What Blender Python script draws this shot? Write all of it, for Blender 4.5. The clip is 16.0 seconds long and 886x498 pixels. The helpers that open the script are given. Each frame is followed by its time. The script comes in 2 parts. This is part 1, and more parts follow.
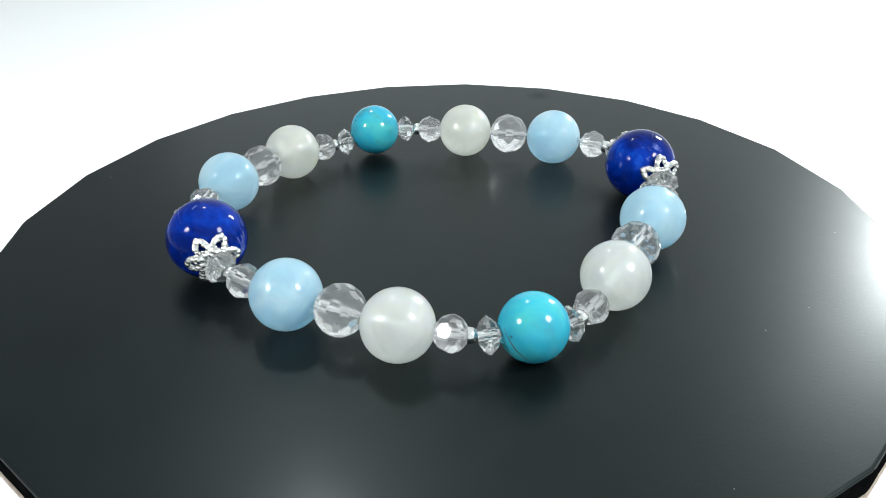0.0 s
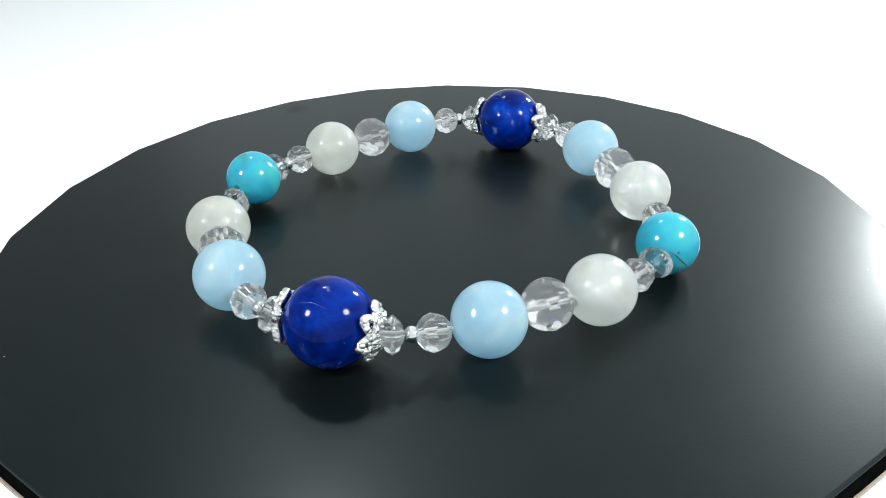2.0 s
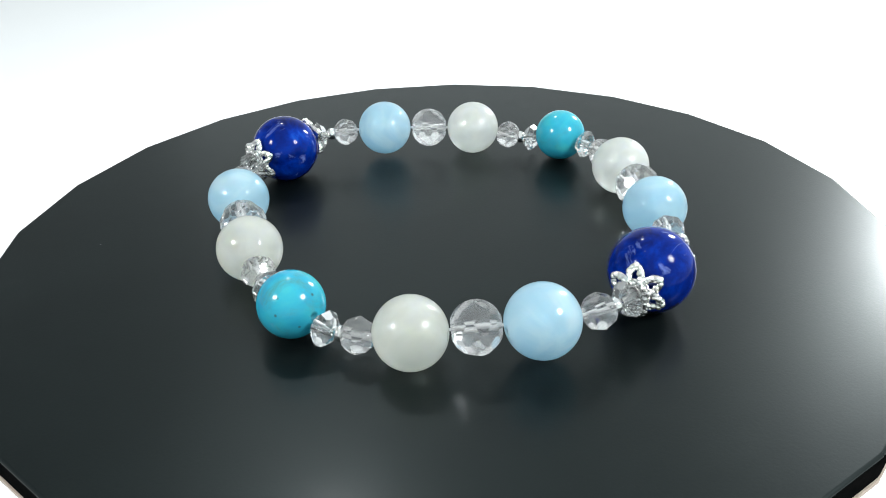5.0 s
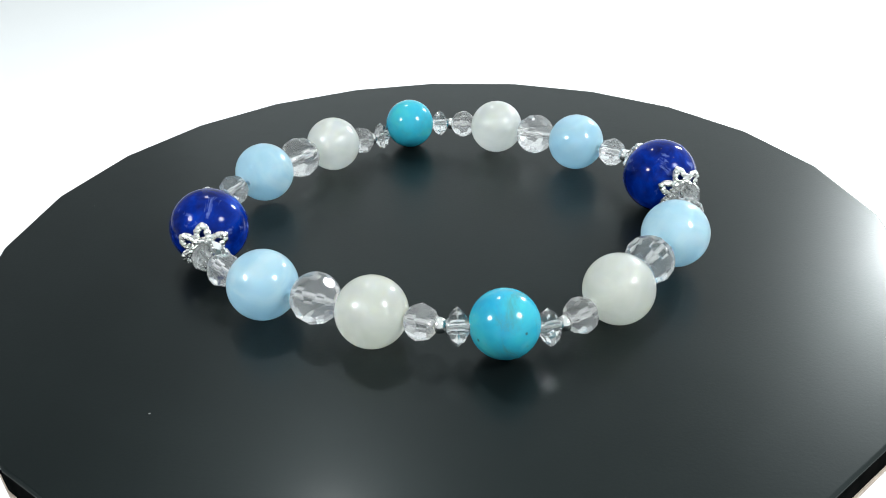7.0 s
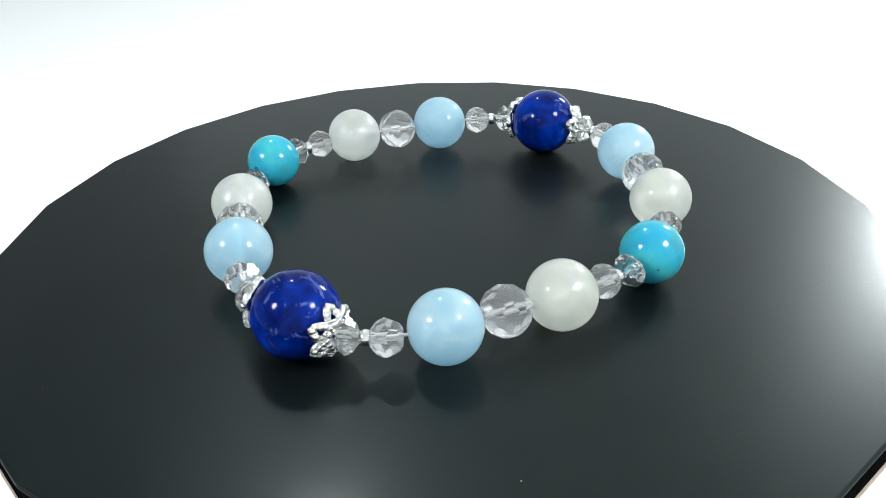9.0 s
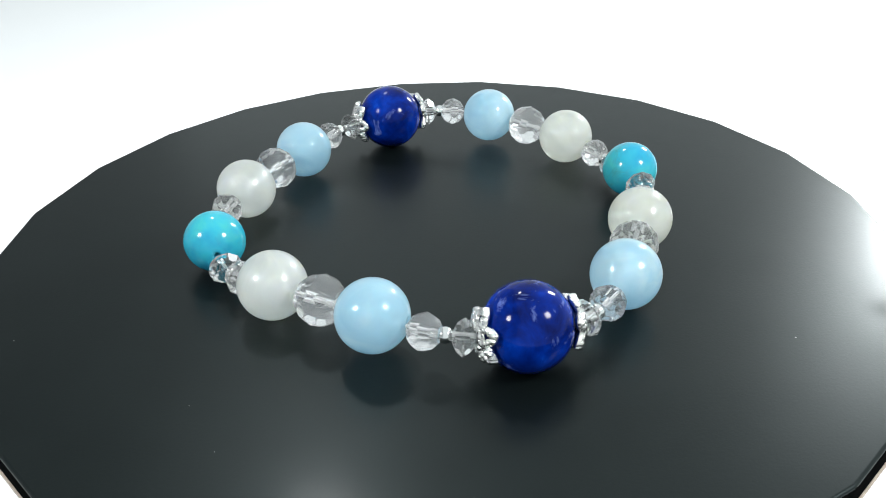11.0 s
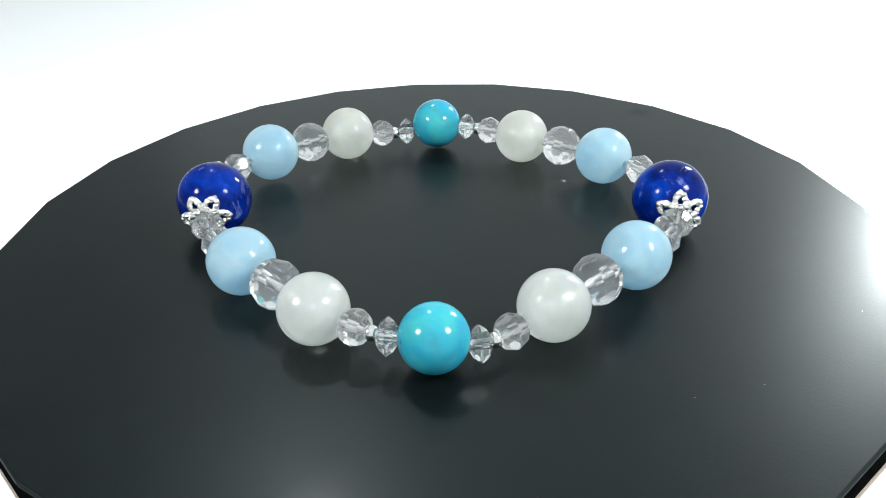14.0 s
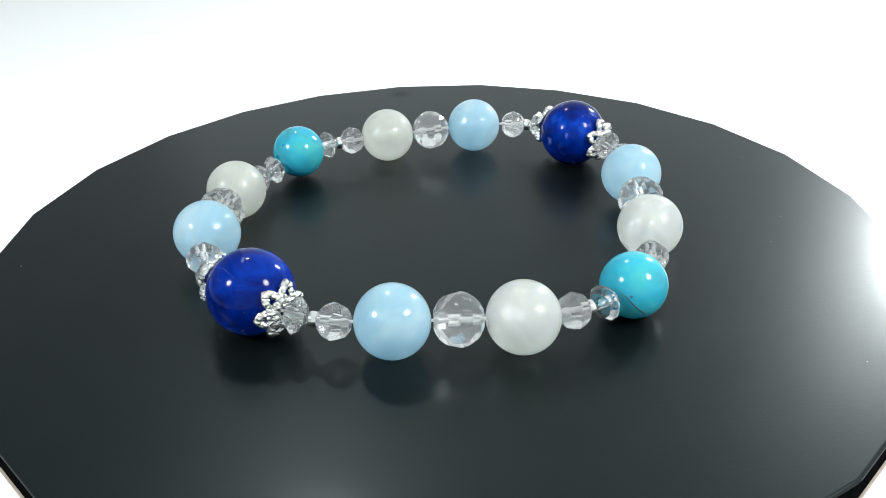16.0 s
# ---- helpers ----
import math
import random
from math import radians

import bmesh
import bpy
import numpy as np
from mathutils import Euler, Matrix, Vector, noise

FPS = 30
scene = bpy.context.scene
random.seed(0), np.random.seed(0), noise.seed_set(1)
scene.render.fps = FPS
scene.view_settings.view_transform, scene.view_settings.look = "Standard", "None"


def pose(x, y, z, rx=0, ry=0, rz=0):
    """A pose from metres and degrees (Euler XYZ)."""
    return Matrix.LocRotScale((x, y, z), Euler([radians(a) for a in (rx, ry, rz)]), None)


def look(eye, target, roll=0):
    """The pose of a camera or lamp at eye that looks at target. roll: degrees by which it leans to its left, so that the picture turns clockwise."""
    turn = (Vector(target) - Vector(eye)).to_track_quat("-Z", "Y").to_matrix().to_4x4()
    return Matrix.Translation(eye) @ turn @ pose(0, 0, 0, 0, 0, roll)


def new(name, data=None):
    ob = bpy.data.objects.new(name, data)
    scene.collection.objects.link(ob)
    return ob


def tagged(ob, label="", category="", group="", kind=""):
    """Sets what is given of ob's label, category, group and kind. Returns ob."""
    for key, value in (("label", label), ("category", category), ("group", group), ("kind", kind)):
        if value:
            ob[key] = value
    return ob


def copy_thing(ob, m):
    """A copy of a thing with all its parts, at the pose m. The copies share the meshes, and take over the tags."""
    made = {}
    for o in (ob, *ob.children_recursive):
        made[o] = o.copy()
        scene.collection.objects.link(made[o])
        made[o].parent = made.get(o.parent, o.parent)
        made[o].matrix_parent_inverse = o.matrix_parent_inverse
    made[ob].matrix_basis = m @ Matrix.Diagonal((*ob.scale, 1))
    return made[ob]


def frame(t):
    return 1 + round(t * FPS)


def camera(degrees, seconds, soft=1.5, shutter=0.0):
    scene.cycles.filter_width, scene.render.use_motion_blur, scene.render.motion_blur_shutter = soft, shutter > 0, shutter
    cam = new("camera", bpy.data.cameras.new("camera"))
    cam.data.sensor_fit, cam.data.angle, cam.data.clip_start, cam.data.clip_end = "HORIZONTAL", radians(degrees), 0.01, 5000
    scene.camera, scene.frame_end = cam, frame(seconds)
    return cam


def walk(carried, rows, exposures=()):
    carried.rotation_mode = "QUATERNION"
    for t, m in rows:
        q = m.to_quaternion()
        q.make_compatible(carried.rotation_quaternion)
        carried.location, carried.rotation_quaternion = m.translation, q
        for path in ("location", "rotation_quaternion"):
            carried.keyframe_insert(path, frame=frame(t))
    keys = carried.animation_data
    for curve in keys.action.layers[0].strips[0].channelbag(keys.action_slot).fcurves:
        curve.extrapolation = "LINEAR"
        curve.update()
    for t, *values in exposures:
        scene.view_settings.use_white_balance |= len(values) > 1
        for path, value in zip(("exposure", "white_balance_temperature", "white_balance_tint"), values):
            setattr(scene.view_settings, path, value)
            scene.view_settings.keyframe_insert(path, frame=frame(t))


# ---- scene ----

# ---- the camera: a phone that stands still, a hand's width from the bracelet ----
EYE = (0.0, -0.12437, 0.06949)
PITCH, LEAN = -30.43, -1.57
cam = camera(55.3, 16.0, soft=0.6)
AIM = (EYE[0], EYE[1] + math.cos(radians(PITCH)), EYE[2] + math.sin(radians(PITCH)))
walk(cam, [(0.0, look(EYE, AIM, LEAN)), (16.0, look(EYE, AIM, LEAN))])

# ---- light: a white room and four small lamps round the table ----
scene.view_settings.exposure = 0.30
world = bpy.data.worlds.new("room_light")
scene.world = world
world.use_nodes = True
world.node_tree.nodes["Background"].inputs["Color"].default_value = (0.90, 0.985, 1.0, 1)
world.node_tree.nodes["Background"].inputs["Strength"].default_value = 0.80


def lamp(name, place, target, watts, radius, colour=(1, 1, 1), tall=0.0):
    data = bpy.data.lights.new(name, "AREA")
    data.shape, data.size = "DISK", 2 * radius
    if tall:
        data.shape, data.size_y = "ELLIPSE", 2 * tall
    data.energy, data.color = watts, colour
    ob = new(name, data)
    ob.matrix_basis = look(place, target)
    return ob


lamp("lamp_front_west", (-0.21, -0.12, 0.18), (0, 0, 0), 0.58, 0.029, (0.97, 0.99, 1.0))
lamp("lamp_front_east", (0.18, -0.11, 0.18), (0, 0, 0), 0.66, 0.033, (0.97, 0.99, 0.98))
lamp("lamp_overhead", (-0.085, 0.275, 0.405), (0, 0, 0), 0.37, 0.019, (0.97, 0.99, 1.0))
lamp("lamp_back_east", (0.31, 0.34, 0.188), (0, 0, 0), 1.15, 0.030, (0.95, 0.99, 1.0), 0.055)


# ---- materials ----
def shader(name):
    mat = bpy.data.materials.new(name)
    mat.use_nodes = True
    return mat, mat.node_tree, mat.node_tree.nodes["Principled BSDF"]


def node(tree, kind, **values):
    made = tree.nodes.new(kind)
    for key, value in values.items():
        made.inputs[key.replace("_", " ")].default_value = value
    return made


def place_vector(tree, vary=True):
    """Object coordinates, shifted by a random amount from object to object."""
    coord = tree.nodes.new("ShaderNodeTexCoord")
    if not vary:
        return coord.outputs["Object"]
    info = tree.nodes.new("ShaderNodeObjectInfo")
    add = tree.nodes.new("ShaderNodeVectorMath")
    add.operation = "ADD"
    tree.links.new(coord.outputs["Object"], add.inputs[0])
    tree.links.new(info.outputs["Random"], add.inputs[1])
    return add.outputs["Vector"]


def noise_node(tree, vector, scale, detail=4.0, rough=0.55, warp=0.0):
    made = node(tree, "ShaderNodeTexNoise", Scale=scale, Detail=detail, Roughness=rough, Distortion=warp)
    tree.links.new(vector, made.inputs["Vector"])
    return made.outputs["Fac"]


def ramp(tree, fac, stops):
    made = tree.nodes.new("ShaderNodeValToRGB")
    while len(made.color_ramp.elements) < len(stops):
        made.color_ramp.elements.new(0.5)
    for element, (at, colour) in zip(made.color_ramp.elements, stops):
        element.position, element.color = at, (*colour, 1)
    tree.links.new(fac, made.inputs["Fac"])
    return made.outputs["Color"]


def blend(tree, fac, one, two):
    made = tree.nodes.new("ShaderNodeMix")
    made.data_type = "RGBA"
    tree.links.new(fac, made.inputs[0])
    tree.links.new(one, made.inputs[6])
    tree.links.new(two, made.inputs[7])
    return made.outputs[2]


def bump(tree, height, surface, strength, distance):
    made = node(tree, "ShaderNodeBump", Strength=strength, Distance=distance)
    tree.links.new(height, made.inputs["Height"])
    tree.links.new(made.outputs["Normal"], surface.inputs["Normal"])


def lapis_material():
    mat, tree, bsdf = shader("lapis")
    v = place_vector(tree)
    body = ramp(tree, noise_node(tree, v, 210, 4, 0.55, 0.4),
                [(0.30, (0.0001, 0.0030, 0.045)), (0.50, (0.0002, 0.0100, 0.125)), (0.66, (0.0004, 0.022, 0.23)), (0.80, (0.008, 0.07, 0.40))])
    pale = ramp(tree, noise_node(tree, v, 300, 6, 0.65, 2.5), [(0.0, (0.20, 0.27, 0.62)), (1.0, (0.20, 0.27, 0.62))])
    streak = ramp(tree, noise_node(tree, v, 300, 4, 0.6, 0.5), [(0.60, (0, 0, 0)), (0.72, (0.42, 0.42, 0.42))])
    cells = node(tree, "ShaderNodeTexVoronoi", Scale=900.0)
    tree.links.new(v, cells.inputs["Vector"])
    dots = ramp(tree, cells.outputs["Distance"], [(0.06, (1, 1, 1)), (0.10, (0, 0, 0))])
    where = ramp(tree, noise_node(tree, v, 260, 2), [(0.56, (0, 0, 0)), (0.62, (1, 1, 1))])
    both = tree.nodes.new("ShaderNodeMix")
    both.data_type, both.blend_type = "RGBA", "MULTIPLY"
    both.inputs[0].default_value = 1
    tree.links.new(dots, both.inputs[6])
    tree.links.new(where, both.inputs[7])
    gold = node(tree, "ShaderNodeRGB")
    gold.outputs[0].default_value = (0.10, 0.09, 0.07, 1)
    colour = blend(tree, both.outputs[2], blend(tree, streak, body, pale), gold.outputs[0])
    tree.links.new(colour, bsdf.inputs["Base Color"])
    bsdf.inputs["Roughness"].default_value = 0.10
    bsdf.inputs["Specular IOR Level"].default_value = 0.11
    return mat


def turquoise_material(name, stained, specked):
    mat, tree, bsdf = shader(name)
    v = place_vector(tree)
    body = ramp(tree, noise_node(tree, v, 160, 4, 0.55, 0.4),
                [(0.35, (0.014, 0.22, 0.35)), (0.52, (0.022, 0.28, 0.375)), (0.68, (0.04, 0.32, 0.33))])
    stain = node(tree, "ShaderNodeRGB")
    stain.outputs[0].default_value = (0.05, 0.17, 0.16, 1)
    dark = node(tree, "ShaderNodeRGB")
    dark.outputs[0].default_value = (0.03, 0.05, 0.04, 1)
    patch = ramp(tree, noise_node(tree, v, 190, 7, 0.75, 0.6), [(0.53, (0, 0, 0)), (0.74, (stained, stained, stained))])
    cells = node(tree, "ShaderNodeTexVoronoi", Scale=520.0)
    tree.links.new(v, cells.inputs["Vector"])
    dots = ramp(tree, cells.outputs["Distance"], [(0.07, (0.8, 0.8, 0.8)), (0.16, (0, 0, 0))])
    where = ramp(tree, noise_node(tree, v, 200, 3), [(specked, (0, 0, 0)), (specked + 0.05, (1, 1, 1))])
    speck = tree.nodes.new("ShaderNodeMix")
    speck.data_type, speck.blend_type = "RGBA", "MULTIPLY"
    speck.inputs[0].default_value = 1
    tree.links.new(dots, speck.inputs[6])
    tree.links.new(where, speck.inputs[7])
    vein = speck.outputs[2]
    colour = blend(tree, vein, blend(tree, patch, body, stain.outputs[0]), dark.outputs[0])
    tree.links.new(colour, bsdf.inputs["Base Color"])
    bsdf.inputs["Roughness"].default_value = 0.15
    bsdf.inputs["Specular IOR Level"].default_value = 0.28
    return mat


def let_through(tree, bsdf, colour, share):
    """Light that enters a bead anywhere leaves it everywhere."""
    cloud = node(tree, "ShaderNodeBsdfTranslucent")
    tree.links.new(colour, cloud.inputs["Color"])
    mixed = node(tree, "ShaderNodeMixShader", Fac=share)
    tree.links.new(bsdf.outputs["BSDF"], mixed.inputs[1])
    tree.links.new(cloud.outputs["BSDF"], mixed.inputs[2])
    tree.links.new(mixed.outputs["Shader"], tree.nodes["Material Output"].inputs["Surface"])


def clouded_stone(name, stops, radius, weight, clear, ior=1.3, sheen=0.1, band=0.0, let=0.45, passing=(1, 1, 1)):
    """A milky stone; what passes through it is tinted by passing, what it throws back keeps its own colour."""
    mat, tree, bsdf = shader(name)
    v = place_vector(tree)
    colour = ramp(tree, noise_node(tree, v, 130, 4, 0.5, 1.2), stops)
    tree.links.new(colour, bsdf.inputs["Base Color"])
    bsdf.inputs["Subsurface Weight"].default_value = weight
    bsdf.inputs["Subsurface Radius"].default_value = radius
    bsdf.inputs["Subsurface Scale"].default_value = 1.0
    milk = tree.nodes.new("ShaderNodeMapRange")
    milk.inputs["From Min"].default_value, milk.inputs["From Max"].default_value = 0.3, 0.7
    milk.inputs["To Min"].default_value, milk.inputs["To Max"].default_value = clear - 0.06, clear + 0.06
    tree.links.new(noise_node(tree, v, 170, 3, 0.5, 0.8), milk.inputs["Value"])
    tree.links.new(milk.outputs["Result"], bsdf.inputs["Transmission Weight"])
    bsdf.inputs["Roughness"].default_value = 0.36
    bsdf.inputs["Specular IOR Level"].default_value = sheen
    bsdf.inputs["Anisotropic"].default_value = band
    bsdf.inputs["IOR"].default_value = ior
    bsdf.inputs["Coat Weight"].default_value = 1.0
    bsdf.inputs["Coat IOR"].default_value = 1.5
    bsdf.inputs["Coat Roughness"].default_value = 0.04
    tint = tree.nodes.new("ShaderNodeMix")
    tint.data_type, tint.blend_type = "RGBA", "MULTIPLY"
    tint.inputs[0].default_value, tint.inputs[7].default_value = 1, (*passing, 1)
    tree.links.new(colour, tint.inputs[6])
    let_through(tree, bsdf, tint.outputs[2], let)
    return mat


def crystal_material(name, tint, ior, clear, cloud):
    mat, tree, bsdf = shader(name)
    bsdf.inputs["Base Color"].default_value = (*tint, 1)
    bsdf.inputs["Transmission Weight"].default_value = clear
    bsdf.inputs["Roughness"].default_value = 0.03
    bsdf.inputs["IOR"].default_value = ior
    v = place_vector(tree)
    haze = ramp(tree, noise_node(tree, v, 320, 4, 0.6), [(0.35, (0.93, 0.94, 0.95)), (0.6, (0.99, 0.99, 0.99))])
    let_through(tree, bsdf, haze, cloud)
    return mat


def silver_material(name, relief):
    mat, tree, bsdf = shader(name)
    v = place_vector(tree)
    colour = ramp(tree, noise_node(tree, v, 900, 3), [(0.3, (0.66, 0.66, 0.65)), (0.7, (0.80, 0.80, 0.79))])
    tree.links.new(colour, bsdf.inputs["Base Color"])
    bsdf.inputs["Metallic"].default_value = 1.0
    bsdf.inputs["Roughness"].default_value = 0.07
    if relief:
        bump(tree, noise_node(tree, v, 2000, 3, 0.6), bsdf, 1.0, relief)
    return mat


def plate_material():
    mat, tree, bsdf = shader("black_board")
    v = place_vector(tree, False)
    colour = ramp(tree, noise_node(tree, v, 60, 5, 0.6), [(0.3, (0.0022, 0.0034, 0.0035)), (0.7, (0.0032, 0.0048, 0.0049))])
    tree.links.new(colour, bsdf.inputs["Base Color"])
    rough = tree.nodes.new("ShaderNodeMapRange")
    rough.inputs["To Min"].default_value, rough.inputs["To Max"].default_value = 0.29, 0.38
    tree.links.new(noise_node(tree, v, 150, 6, 0.7), rough.inputs["Value"])
    # a dull worn spot near the rim
    spot = tree.nodes.new("ShaderNodeVectorMath")
    spot.operation = "DISTANCE"
    spot.inputs[1].default_value = (0.0233, 0.0640, 0.0)
    tree.links.new(v, spot.inputs[0])
    worn = tree.nodes.new("ShaderNodeMapRange")
    worn.interpolation_type = "SMOOTHSTEP"
    worn.inputs["From Min"].default_value, worn.inputs["From Max"].default_value = 0.0, 0.0042
    worn.inputs["To Min"].default_value, worn.inputs["To Max"].default_value = 0.13, 0.0
    tree.links.new(spot.outputs["Value"], worn.inputs["Value"])
    total = tree.nodes.new("ShaderNodeMath")
    total.operation = "ADD"
    tree.links.new(rough.outputs["Result"], total.inputs[0])
    tree.links.new(worn.outputs["Result"], total.inputs[1])
    tree.links.new(total.outputs["Value"], bsdf.inputs["Roughness"])
    bsdf.inputs["IOR"].default_value = 1.45
    bsdf.inputs["Specular IOR Level"].default_value = 0.165
    bsdf.inputs["Specular Tint"].default_value = (0.79, 1.0, 1.0, 1)
    # a thin satin lacquer over the dull board
    bsdf.inputs["Coat Weight"].default_value = 0.13
    bsdf.inputs["Coat IOR"].default_value = 1.42
    bsdf.inputs["Coat Tint"].default_value = (0.90, 1.0, 1.0, 1)
    gloss = tree.nodes.new("ShaderNodeMapRange")
    gloss.inputs["From Min"].default_value, gloss.inputs["From Max"].default_value = 0.3, 0.7
    gloss.inputs["To Min"].default_value, gloss.inputs["To Max"].default_value = 0.13, 0.19
    tree.links.new(noise_node(tree, v, 90, 5, 0.65), gloss.inputs["Value"])
    tree.links.new(gloss.outputs["Result"], bsdf.inputs["Coat Roughness"])
    bump(tree, noise_node(tree, v, 2200, 3, 0.65), bsdf, 0.07, 0.0002)
    return mat


def plain(name, low, high, scale, rough, relief=0.0):
    mat, tree, bsdf = shader(name)
    v = place_vector(tree, False)
    grain = noise_node(tree, v, scale, 5, 0.6)
    tree.links.new(ramp(tree, grain, [(0.3, low), (0.7, high)]), bsdf.inputs["Base Color"])
    bsdf.inputs["Roughness"].default_value = rough
    if relief:
        bump(tree, grain, bsdf, 0.3, relief)
    return mat


LAPIS, TURQUOISE, SILVER, BOARD = lapis_material(), turquoise_material("turquoise", 0.45, 0.55), silver_material("silver", 0), plate_material()
MATRIX = turquoise_material("stained_turquoise", 0.85, 0.49)
FILIGREE = silver_material("filigree_silver", 0.00025)
AQUA = clouded_stone("aquamarine", [(0.36, (0.43, 0.665, 0.79)), (0.52, (0.50, 0.72, 0.83)), (0.68, (0.62, 0.80, 0.87))], (0.0020, 0.0030, 0.0036), 0.5, 0.50, 1.3, 0.12, 0.0, 0.38)
MOON = clouded_stone("moonstone", [(0.36, (0.76, 0.80, 0.80)), (0.52, (0.82, 0.855, 0.86)), (0.68, (0.90, 0.93, 0.935))], (0.0050, 0.0044, 0.0030), 0.5, 0.66, 1.42, 0.9, 0.6, 0.36, (1.0, 0.995, 0.93))
IVORY = clouded_stone("ivory_moonstone", [(0.36, (0.74, 0.775, 0.755)), (0.52, (0.80, 0.83, 0.815)), (0.68, (0.88, 0.91, 0.90))], (0.0050, 0.0044, 0.0028), 0.5, 0.66, 1.36, 0.6, 0.5, 0.38, (1.0, 0.99, 0.91))
CRYSTAL = crystal_material("rock_crystal", (1.0, 1.0, 1.0), 1.54, 1.0, 0.20)
RONDELLE = crystal_material("cut_glass", (0.98, 0.995, 0.995), 1.60, 1.0, 0.07)
CORD = plain("elastic_cord", (0.62, 0.63, 0.63), (0.75, 0.76, 0.76), 900, 0.45)
RIM = plain("black_rim", (0.0015, 0.002, 0.002), (0.004, 0.004, 0.004), 500, 0.4)
RIM.node_tree.nodes["Principled BSDF"].inputs["Specular IOR Level"].default_value = 0.0
EDGE = plain("beige_board", (0.24, 0.195, 0.16), (0.33, 0.275, 0.23), 700, 0.75, 0.0001)
TABLE = plain("white_table", (0.76, 0.77, 0.775), (0.79, 0.80, 0.805), 6, 0.55)
# grey of the added, unseen panel that dims reflections from the west
SHADE_PANEL = plain("grey_shade_panel", (0.35, 0.355, 0.36), (0.39, 0.395, 0.40), 12, 0.8, 0.0005)
BASE = plain("white_plastic", (0.72, 0.72, 0.72), (0.78, 0.78, 0.78), 40, 0.4)
CRACK = plain("crack_filling", (0.02, 0.03, 0.025), (0.05, 0.07, 0.06), 900, 0.5)
VEIN = plain("pale_vein", (0.01, 0.03, 0.24), (0.05, 0.10, 0.38), 900, 0.2)
DUST = plain("dust", (0.12, 0.13, 0.13), (0.25, 0.25, 0.25), 900, 0.9)


def part(name, bm, material, parent, label="", smooth=False):
    """One mesh object under a thing or under a part."""
    data = bpy.data.meshes.new(name)
    bm.to_mesh(data)
    bm.free()
    data.materials.append(material)
    for face in data.polygons:
        face.use_smooth = smooth
    ob = new(name, data)
    ob.parent = parent
    return tagged(ob, label=label)


def again(ob, m, parent):
    """The same piece once more, on the same mesh, with what hangs on it."""
    made = copy_thing(ob, m)
    made.parent = parent
    return made


# ---- the turntable: a low white base and a black many-sided plate on it ----
MM = 0.001


def prism(bm, ring, low, high, bevel, steps=2):
    """An upright prism over a ring of corners, with softened edges."""
    bottom = [bm.verts.new((x, y, low)) for x, y in ring]
    top = [bm.verts.new((x, y, high)) for x, y in ring]
    bm.faces.new(reversed(bottom))
    bm.faces.new(top)
    n = len(ring)
    for i in range(n):
        bm.faces.new((bottom[i], bottom[(i + 1) % n], top[(i + 1) % n], top[i]))
    if bevel:
        bmesh.ops.bevel(bm, geom=list(bm.edges), offset=bevel, segments=steps, profile=0.5, affect="EDGES")
    return bm


def corner_ring(radius, count, phase, centre, wobble, rng):
    ring = []
    for i in range(count):
        a = radians(phase + 360.0 / count * i + rng.uniform(-1, 1) * wobble)
        r = radius * (1 + rng.uniform(-1, 1) * wobble * 0.003)
        ring.append((centre[0] + r * math.cos(a), centre[1] + r * math.sin(a)))
    return ring


# the white table top, with rounded corners
corners = []
for cx, cy, first_turn in ((0.72, 0.72, 0), (-0.72, 0.72, 90), (-0.72, -0.32, 180), (0.72, -0.32, 270)):
    corners += [(cx + 0.06 * math.cos(radians(first_turn + 15 * n)), cy + 0.06 * math.sin(radians(first_turn + 15 * n))) for n in range(7)]
bm = prism(bmesh.new(), corners, -0.068, -0.04, 0.002)
table = part("table_surface", bm, TABLE, None, "plain white matt table surface under the turntable")
tagged(table, category="table", kind="structure")

# unseen grey panel beyond the table's end, added to darken the plate's west reflections
bm = prism(bmesh.new(), [(-0.95, -1.4), (-0.84, -1.4), (-0.84, 2.4), (-0.95, 2.4)], -0.80, 1.75, 0.002)
tagged(part("wall_west", bm, SHADE_PANEL, None, "plain grey unseen panel added beside the table to darken the plate's reflections"), category="wall", kind="structure")

rng = random.Random(3)
base = new("turntable")
tagged(base, "low round white plastic turntable base on the table", "turntable")
base.location = (0, 0, -0.04)
bm = bmesh.new()
prism(bm, [(0.045 * math.cos(radians(5 * i)), 0.045 * math.sin(radians(5 * i))) for i in range(72)], 0.0, 0.028, 0.002)
part("housing", bm, BASE, base)
bm = bmesh.new()
prism(bm, [(0.030 * math.cos(radians(5 * i)), 0.030 * math.sin(radians(5 * i))) for i in range(72)], 0.0281, 0.0353, 0.0005)
part("hub", bm, BASE, base)

plate = new("turntable_plate")
tagged(plate, "satin black many-sided turntable plate with a beige lower edge", "plate")
CENTRE = (0.0, 0.0)
RING = corner_ring(73.7 * MM, 24, 9.6, CENTRE, 0.3, rng)
bm = prism(bmesh.new(), RING, -3.9 * MM, 0.0, 0.5 * MM, 5)
board = part("board", bm, BOARD, plate)
board.data.materials.append(RIM)
for face in board.data.polygons:
    face.material_index = 0 if face.normal.z > 0.35 else 1
bm = prism(bmesh.new(), [(x * 1.002, y * 1.002) for x, y in RING], -4.5 * MM, -3.9 * MM, 0.1 * MM)
part("lower_edge", bm, EDGE, plate, "beige raw board edge")

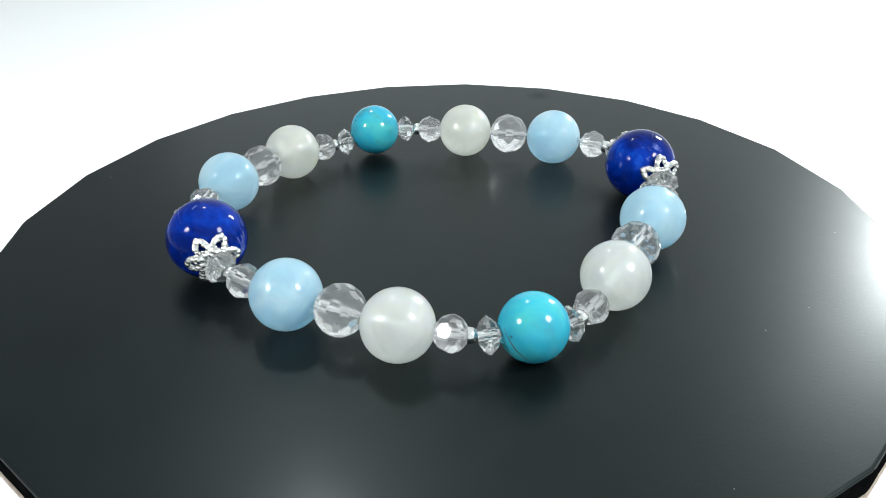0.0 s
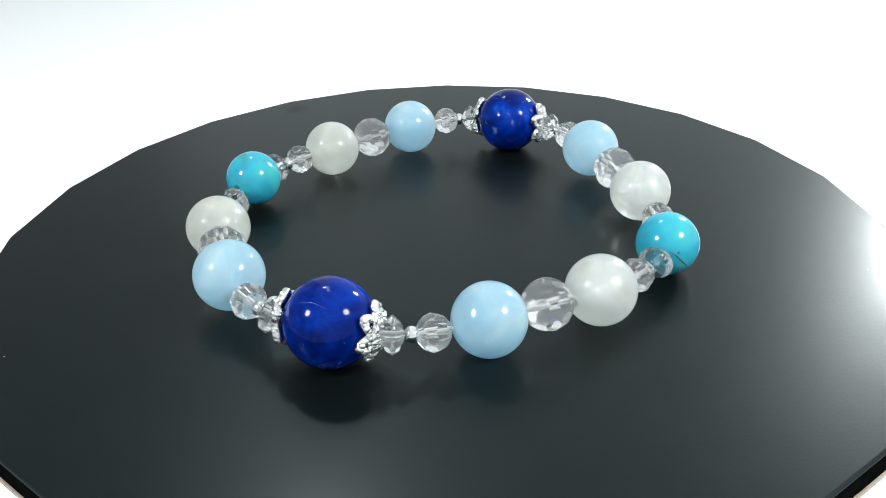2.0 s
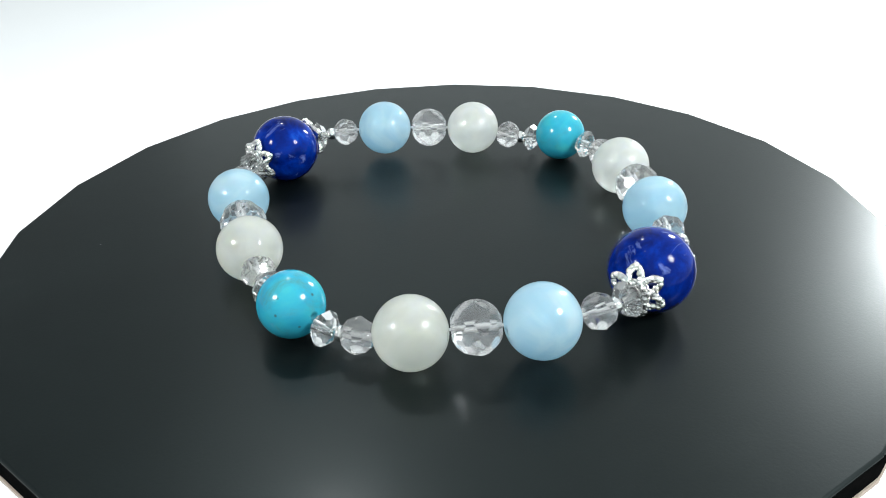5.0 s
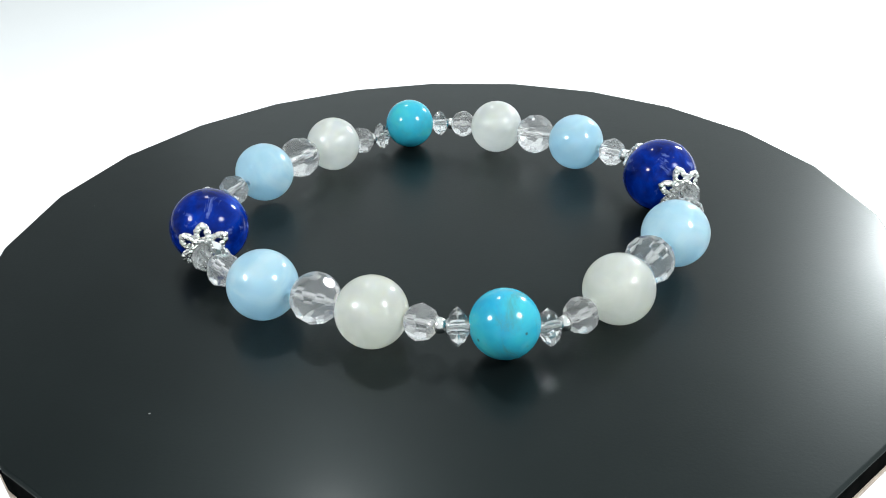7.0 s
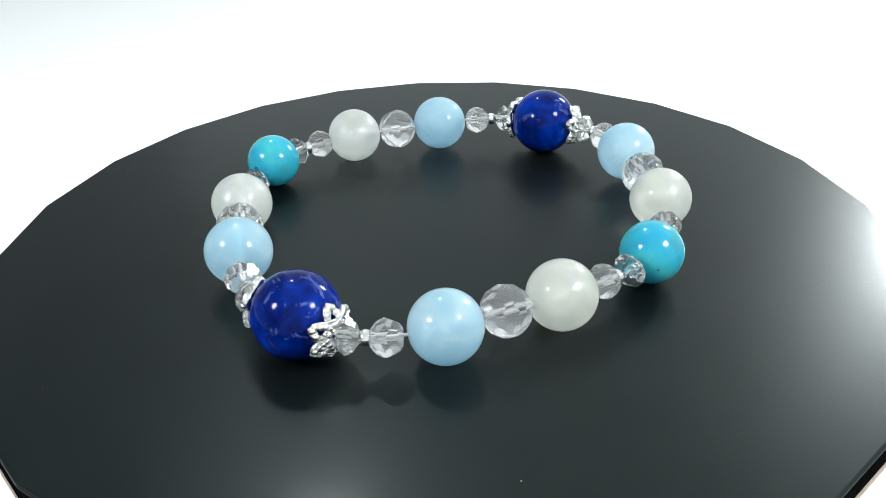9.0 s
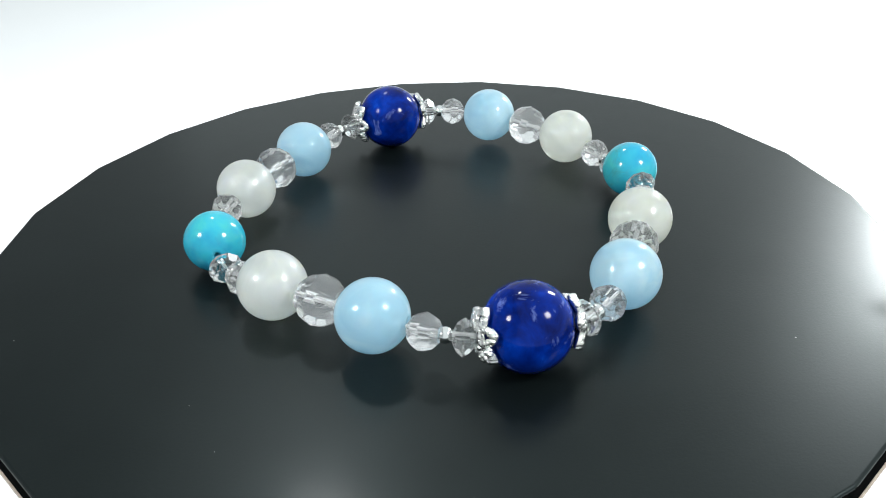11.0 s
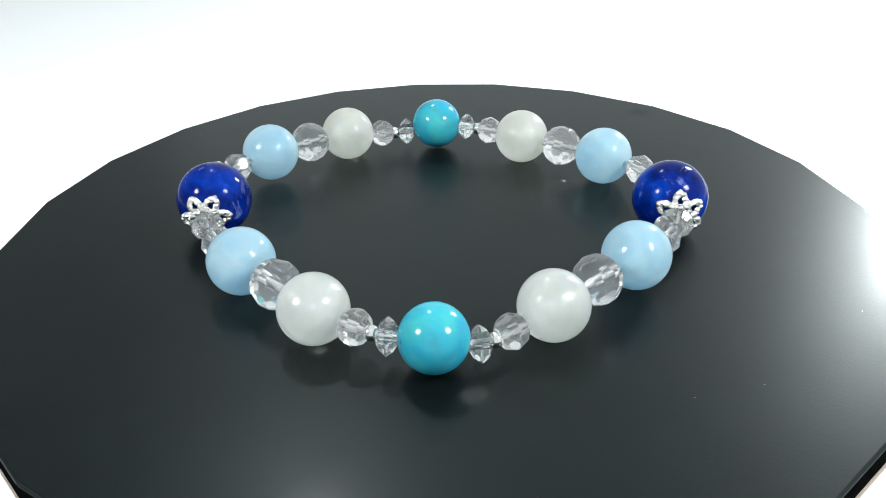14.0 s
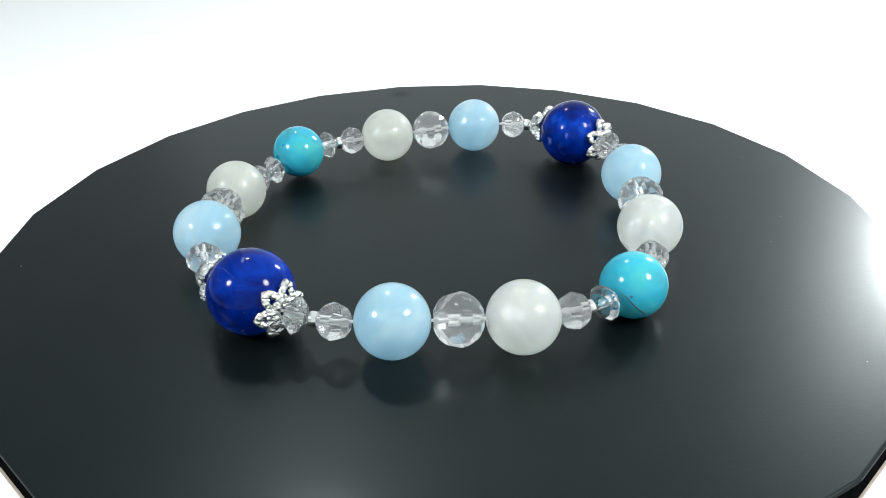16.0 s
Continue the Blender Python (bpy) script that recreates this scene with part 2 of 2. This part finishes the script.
bm = bmesh.new()
specks = [(-63.6, 23.9), (30.8, -59.0), (-59.1, 41.1)]
while len(specks) < 7:
    r, a = 70 * math.sqrt(rng.random()), rng.uniform(0, 2 * math.pi)
    specks.append((r * math.cos(a), r * math.sin(a)))
for x, y in specks:
    s = rng.uniform(0.05, 0.11)
    m = pose(x * MM, y * MM, 0.03 * MM, rng.uniform(0, 90), 0, rng.uniform(0, 360)) @ Matrix.Diagonal((s * MM * 1.6, s * MM, 0.05 * MM, 1))
    bmesh.ops.create_icosphere(bm, subdivisions=1, radius=1.0, matrix=m)
tagged(part("dust", bm, DUST, plate, "fine pale dust specks"), kind="stuff")

# ---- the bracelet ----
bracelet = new("bracelet")
tagged(bracelet, "stretch bracelet of blue, turquoise and white stone beads with clear crystals", "bracelet")

# Stones in the order of the string: kind, x, y, height of the centre, in millimetres.
STONES = [
    ("turquoise_bead", 11.46, -34.95, 4.80), ("moonstone_bead", -6.21, -34.07, 5.00), ("aquamarine_bead", -21.83, -26.71, 5.36),
    ("lapis_bead", -36.01, -11.64, 6.12), ("aquamarine_bead", -36.78, 8.33, 6.00), ("moonstone_bead", -27.95, 22.95, 5.00),
    ("turquoise_bead", -12.95, 32.86, 5.10), ("moonstone_bead", 5.01, 31.67, 5.00), ("aquamarine_bead", 21.81, 26.85, 5.22),
    ("lapis_bead", 35.35, 12.22, 5.88), ("aquamarine_bead", 32.98, -8.05, 5.90), ("moonstone_bead", 24.35, -23.20, 5.04)]
RADIUS = {"turquoise_bead": 4.75, "moonstone_bead": 5.03, "aquamarine_bead": 5.1, "lapis_bead": 6.1}
STONE = {"turquoise_bead": TURQUOISE, "moonstone_bead": MOON, "aquamarine_bead": AQUA, "lapis_bead": LAPIS}
TELL = {"turquoise_bead": "polished turquoise bead with dark veins", "moonstone_bead": "milky white moonstone bead",
        "aquamarine_bead": "cloudy pale blue aquamarine bead", "lapis_bead": "deep blue lapis bead with pale flecks"}


def drilled_ball(radius, hole, around=56, along=36):
    """A ball with a hole along x."""
    bm = bmesh.new()
    first = math.asin(hole / radius)
    angles = [first + (math.pi - 2 * first) * i / along for i in range(along + 1)]
    profile = [(radius * math.cos(a), radius * math.sin(a)) for a in angles]
    rings = [[bm.verts.new((x, r * math.cos(2 * math.pi * j / around), r * math.sin(2 * math.pi * j / around))) for j in range(around)]
             for x, r in profile]
    for one, two in zip(rings, rings[1:] + rings[:1]):
        for j in range(around):
            bm.faces.new((one[j], one[(j + 1) % around], two[(j + 1) % around], two[j]))
    bmesh.ops.recalc_face_normals(bm, faces=bm.faces)
    return bm


def cut_bead(planes, half, hole):
    """A faceted bead about x: a block cut by planes, with flat ends and a hole through it."""
    bm = bmesh.new()
    bmesh.ops.create_cube(bm, size=8 * half)
    for co, no in planes + [((half, 0, 0), (1, 0, 0)), ((-half, 0, 0), (-1, 0, 0))]:
        cut = bmesh.ops.bisect_plane(bm, geom=bm.verts[:] + bm.edges[:] + bm.faces[:], plane_co=co, plane_no=no, clear_outer=True, dist=1e-7)
        edges = [g for g in cut["geom_cut"] if isinstance(g, bmesh.types.BMEdge)]
        if edges:
            bmesh.ops.edgeloop_fill(bm, edges=edges)
    bm.normal_update()
    loops = []
    for side in (1, -1):
        end = [f for f in bm.faces if f.normal.x * side > 0.999]
        rim = list(dict.fromkeys(e for f in end for e in f.edges))
        bmesh.ops.delete(bm, geom=end, context="FACES_ONLY")
        ring = [bm.verts.new((half * side, hole * math.cos(math.pi / 6 * i), hole * math.sin(math.pi / 6 * i))) for i in range(12)]
        loop = [bm.edges.new((ring[i], ring[(i + 1) % 12])) for i in range(12)]
        bmesh.ops.bridge_loops(bm, edges=rim + loop)
        loops.append(ring)
    one, two = loops
    for i in range(12):
        bm.faces.new((one[i], one[(i + 1) % 12], two[(i + 1) % 12], two[i]))
    bmesh.ops.recalc_face_normals(bm, faces=bm.faces)
    return bm


def facet(lat, turn, distance):
    n = (math.sin(radians(lat)), math.cos(radians(lat)) * math.cos(radians(turn)), math.cos(radians(lat)) * math.sin(radians(turn)))
    return tuple(c * distance for c in n), n


def round_cut(radius, half, sides=8):
    step = 360.0 / sides
    planes = []
    for i in range(sides):
        for sign in (1, -1):
            planes.append(facet(21 * sign, step * (i + (0.5 if sign > 0 else 0)), radius * 0.955))
            planes.append(facet(52 * sign, step * (i + (0 if sign > 0 else 0.5)), radius * 0.965))
    return cut_bead(planes, half, 0.42 * MM)


def fine_cut(radius, half, sides=10):
    """A larger round bead with three rows of facets on each side of its girdle."""
    step = 360.0 / sides
    planes = []
    for i in range(sides):
        for sign in (1, -1):
            planes.append(facet(14 * sign, step * (i + (0.5 if sign > 0 else 0)), radius * 0.972))
            planes.append(facet(38 * sign, step * (i + (0 if sign > 0 else 0.5)), radius * 0.975))
            planes.append(facet(60 * sign, step * (i + (0.5 if sign > 0 else 0)), radius * 0.975))
    return cut_bead(planes, half, 0.42 * MM)


def disc_cut(radius, half, sides=10):
    step = 360.0 / sides
    planes = []
    for i in range(sides):
        for sign in (1, -1):
            planes.append(facet(36 * sign, step * i, radius * 0.80))
            planes.append(facet(62 * sign, step * (i + 0.5), half * 1.14))
    return cut_bead(planes, half, 0.5 * MM)


def tube_loop(bm, points, thickness, sides=8):
    """A round wire along a closed line of points."""
    n = len(points)
    rings = []
    for i, p in enumerate(points):
        along = (points[(i + 1) % n] - points[i - 1]).normalized()
        side = along.cross(Vector((0.3, 0.2, 0.93))).normalized()
        up = along.cross(side)
        rings.append([bm.verts.new(p + thickness * (math.cos(2 * math.pi * j / sides) * side + math.sin(2 * math.pi * j / sides) * up))
                      for j in range(sides)])
    for i in range(n):
        one, two = rings[i], rings[(i + 1) % n]
        for j in range(sides):
            bm.faces.new((one[j], one[(j + 1) % sides], two[(j + 1) % sides], two[j]))
    bmesh.ops.recalc_face_normals(bm, faces=bm.faces)


def grain(bm, p, size):
    bmesh.ops.create_icosphere(bm, subdivisions=2, radius=size, matrix=Matrix.Translation(p))


def cap_point(r, a):
    """A point of the cap's shallow bell, in millimetres from its axis; it opens towards -x."""
    x = 0.30 - 1.25 * (max(r - 0.9, 0) / 2.9) ** 1.5
    return Vector((x, r * math.cos(a), r * math.sin(a))) * MM


def petal_mesh():
    """A pointed open loop of wire set with grains."""
    bm = bmesh.new()
    dice = random.Random(5)
    def at(s):
        r = 2.5 + 1.05 * math.cos(s)
        wide = 0.86 * math.sin(s) * (1 - 0.12 * math.cos(s))
        return cap_point(r, wide / r)
    tube_loop(bm, [at(2 * math.pi * i / 24) for i in range(24)], 0.50 * MM)
    for i in range(11):
        jog = Vector([dice.uniform(-0.12, 0.12) for _ in range(3)])
        grain(bm, at(2 * math.pi * i / 11) + (Vector((0.2, 0, 0)) + jog) * MM, (0.55 if i == 0 else dice.uniform(0.42, 0.58)) * MM)
    for _ in range(14):
        s = dice.uniform(0, 2 * math.pi)
        grain(bm, at(s) + Vector((dice.uniform(0.25, 0.6), dice.uniform(-0.35, 0.35), dice.uniform(-0.35, 0.35))) * MM, dice.uniform(0.18, 0.30) * MM)
    grain(bm, cap_point(3.75, 0) + Vector((0.05, 0, 0)) * MM, 0.40 * MM)
    return bm


def make_cap():
    bm = bmesh.new()
    for r, wire in ((0.95, 0.36), (1.75, 0.42)):
        tube_loop(bm, [cap_point(r, 2 * math.pi * i / 24) for i in range(24)], wire * MM)
    for i in range(12):
        grain(bm, cap_point(1.55, 2 * math.pi * (i + 0.5) / 12) + Vector((0.25, 0, 0)) * MM, 0.40 * MM)
    for i in range(6):
        grain(bm, cap_point(2.3, 2 * math.pi * (i + 0.5) / 6) + Vector((0.15, 0, 0)) * MM, 0.50 * MM)
    dice = random.Random(8)
    for _ in range(30):
        grain(bm, cap_point(dice.uniform(1.2, 2.6), dice.uniform(0, 2 * math.pi)) + Vector((dice.uniform(0.35, 0.7), 0, 0)) * MM, dice.uniform(0.18, 0.32) * MM)
    cap = part("bead_cap", bm, FILIGREE, bracelet, "silver filigree flower bead cap", True)
    petal = part("petal", petal_mesh(), FILIGREE, cap, "", True)
    for i in range(1, 6):
        again(petal, pose(0, 0, 0, 60 * i), cap)
    return cap


def string_curve(p, steps=60):
    """A smooth closed line through the stones' centres, as one list of points for each stretch."""
    n, stretches = len(p), []
    for i in range(n):
        a, b, c, d = p[i - 1], p[i], p[(i + 1) % n], p[(i + 2) % n]
        stretches.append([0.5 * (2 * b + (c - a) * u + (2 * a - 5 * b + 4 * c - d) * u * u + (3 * b - a - 3 * c + d) * u ** 3)
                          for u in (k / steps for k in range(steps + 1))])
    return stretches


def string_pose(points, d, roll=0.0, radial=False, sag=0.0):
    """A pose on the string d millimetres from its first point, with x along the string, or away from that point."""
    k = next(k for k, q in enumerate(points) if (q - points[0]).length >= d)
    one, two = points[k - 1], points[k]
    lo, hi = (one - points[0]).length, (two - points[0]).length
    at = one.lerp(two, (d - lo) / (hi - lo))
    way = (at - points[0] if radial else two - one).normalized()
    return turned_pose(at - Vector((0, 0, sag)), way, roll)


def turned_pose(at, way, roll):
    y = Vector((0, 0, 1)).cross(way).normalized()
    m = Matrix((way, y, way.cross(y))).transposed().to_4x4()
    return Matrix.Translation(at * MM) @ m @ pose(0, 0, 0, roll)


centres = [Vector(s[1:]) for s in STONES]
rng = random.Random(11)
first = {}


def bead(name, build, material, m, label, smooth):
    key = (name, material.name)
    if key in first:
        return again(first[key], m, bracelet)
    first[key] = part(name, build(), material, bracelet, label, smooth)
    first[key].matrix_basis = m
    return first[key]


stretches = string_curve(centres)
stones = []
for i, (kind, *_) in enumerate(STONES):
    way = (stretches[i][1] - stretches[i - 1][-2]).normalized()
    m = turned_pose(centres[i], way, rng.uniform(0, 360))
    matter, words = STONE[kind], TELL[kind]
    if i in (5, 7):
        matter, words = IVORY, "milky ivory-white moonstone bead"
    if i == 6:
        matter, words = MATRIX, "polished turquoise bead with brown-green stains and dark specks"
    stones.append(bead(kind, lambda: drilled_ball(RADIUS[kind] * MM, 0.5 * MM), matter, m, words, True))

cap_made, cord_line = None, []
for i in range(12):
    line, ka, kb = stretches[i], STONES[i][0], STONES[(i + 1) % 12][0]
    if kb in ("turquoise_bead", "lapis_bead"):
        line, ka, kb = line[::-1], kb, ka
    droop = {5: 1.3, 11: 1.4}.get(i, 0.0)
    bow = 1.3 if ka == "turquoise_bead" else 2.1 if ka == "lapis_bead" else 0.1
    chord = [line[0].lerp(line[-1], n / (len(line) - 1)) for n in range(len(line))]
    line = [c + (q - c) * bow for c, q in zip(chord, line)]
    cord_line += [q - Vector((0, 0, (0.2 + droop if bow > 1 else 0.0) * math.sin(math.pi * n / 60))) for n, q in enumerate(line)][:: 1 if ka == STONES[i][0] else -1][:-1:6]
    gap = (line[-1] - line[0]).length - RADIUS[ka] - RADIUS[kb]
    start = RADIUS[ka]
    if ka == "turquoise_bead":
        k = gap / 8.0
        bead("glass_rondelle", lambda: disc_cut(2.55 * MM, 1.5 * MM), RONDELLE, string_pose(line, start + 1.35 * k, rng.uniform(0, 360), True, 0.25 + droop),
             "clear faceted glass rondelle", False)
        bead("silver_spacer", lambda: drilled_ball(1.12 * MM, 0.4 * MM, 24, 14), SILVER, string_pose(line, start + 3.65 * k, 0, False, 0.3 + droop), "small round silver spacer bead", True)
        bead("small_crystal", lambda: round_cut(2.45 * MM, 2.15 * MM), CRYSTAL, string_pose(line, start + 6.1 * k, rng.uniform(0, 360), False, 0.2 + 0.8 * droop),
             "small clear faceted crystal bead", False)
    elif ka == "lapis_bead":
        k = gap / 9.2
        m = string_pose(line, start + 0.4, rng.uniform(0, 60), True, 0.1)
        if cap_made is None:
            cap_made = make_cap()
            cap_made.matrix_basis = m
        else:
            again(cap_made, m, bracelet)
        bead("glass_rondelle", None, RONDELLE, string_pose(line, start + 2.3 * k, rng.uniform(0, 360), False, 0.4), "", False)
        bead("silver_spacer", None, SILVER, string_pose(line, start + 4.6 * k, 0, False, 0.4), "", True)
        bead("small_crystal", None, CRYSTAL, string_pose(line, start + 7.2 * k, rng.uniform(0, 360), False, 0.4), "", False)
    else:
        bead("large_crystal", lambda: fine_cut(3.62 * MM, 3.3 * MM), CRYSTAL, string_pose(line, start + gap / 2, rng.uniform(0, 360)),
             "large clear faceted crystal bead", False)

bm = bmesh.new()
tube_loop(bm, [q * MM for q in cord_line], 0.22 * MM, 8)
part("cord", bm, CORD, bracelet, "translucent white elastic cord", True)


def surface_line(name, stone, radius, ends, thick, material, label):
    """A fine line that runs over a stone's surface through three directions, tapered to both ends."""
    a, b, c = (Vector(d).normalized() for d in ends)
    bm = bmesh.new()
    n, rings = 28, []
    for i in range(n + 1):
        u = i / n
        d = ((1 - u) ** 2 * a + 2 * u * (1 - u) * (2 * b - 0.5 * a - 0.5 * c) + u * u * c).normalized()
        jog = noise.noise(d * 5.0) * 0.012
        d = (d + Vector((jog, -jog, jog))).normalized()
        side = d.cross(c - a).normalized()
        w = thick * math.sin(math.pi * min(max(u, 0.03), 0.97)) ** 0.6
        rings.append([bm.verts.new(((radius - 0.05) * d + side * w) * MM), bm.verts.new((radius + 0.03) * d * MM), bm.verts.new(((radius - 0.05) * d - side * w) * MM)])
    for one, two in zip(rings, rings[1:]):
        for j in range(3):
            bm.faces.new((one[j], one[(j + 1) % 3], two[(j + 1) % 3], two[j]))
    bmesh.ops.recalc_face_normals(bm, faces=bm.faces)
    ob = part(name, bm, material, stone, label, True)
    ob.matrix_basis = stone.matrix_basis.to_3x3().inverted().to_4x4()
    return ob


surface_line("crack", stones[0], RADIUS["turquoise_bead"], [(-0.845, -0.44, 0.305), (-0.583, -0.806, -0.101), (-0.164, -0.853, -0.496)], 0.24, CRACK,
             "dark brown crack")
surface_line("vein", stones[3], RADIUS["lapis_bead"], [(-0.653, 0.208, 0.728), (-0.532, -0.164, 0.83), (-0.36, -0.634, 0.684)], 0.05, VEIN,
             "thin pale blue vein")

# ---- what moves: plate and bracelet turn together on the base ----
TURNS = [(0.0, 0.0), (0.5, 11.9), (1.0, 24.25), (1.5, 36.66), (2.0, 48.9), (2.5, 61.1), (3.0, 73.3), (3.5, 85.6), (4.0, 97.9), (4.5, 110.1), (5.0, 122.3),
         (5.5, 134.6), (6.0, 146.8), (6.5, 159.0), (7.0, 171.25), (7.5, 183.5), (8.0, 195.6), (8.5, 207.5), (9.0, 219.25), (9.5, 231.3),
         (10.0, 243.3), (10.5, 255.3), (11.0, 267.4), (11.5, 279.43), (12.0, 291.5), (12.5, 303.47), (13.0, 315.5), (13.5, 327.5),
         (14.0, 339.5), (14.5, 351.46), (15.0, 363.55), (15.5, 375.6), (16.0, 387.72)]


def motions():
    lean = pose(0, 0, 0, -0.117, 0.327, 0)
    for thing in (plate, bracelet):
        walk(thing, [(t, pose(0, 0, 0, 0, 0, a) @ lean) for t, a in TURNS])


motions()
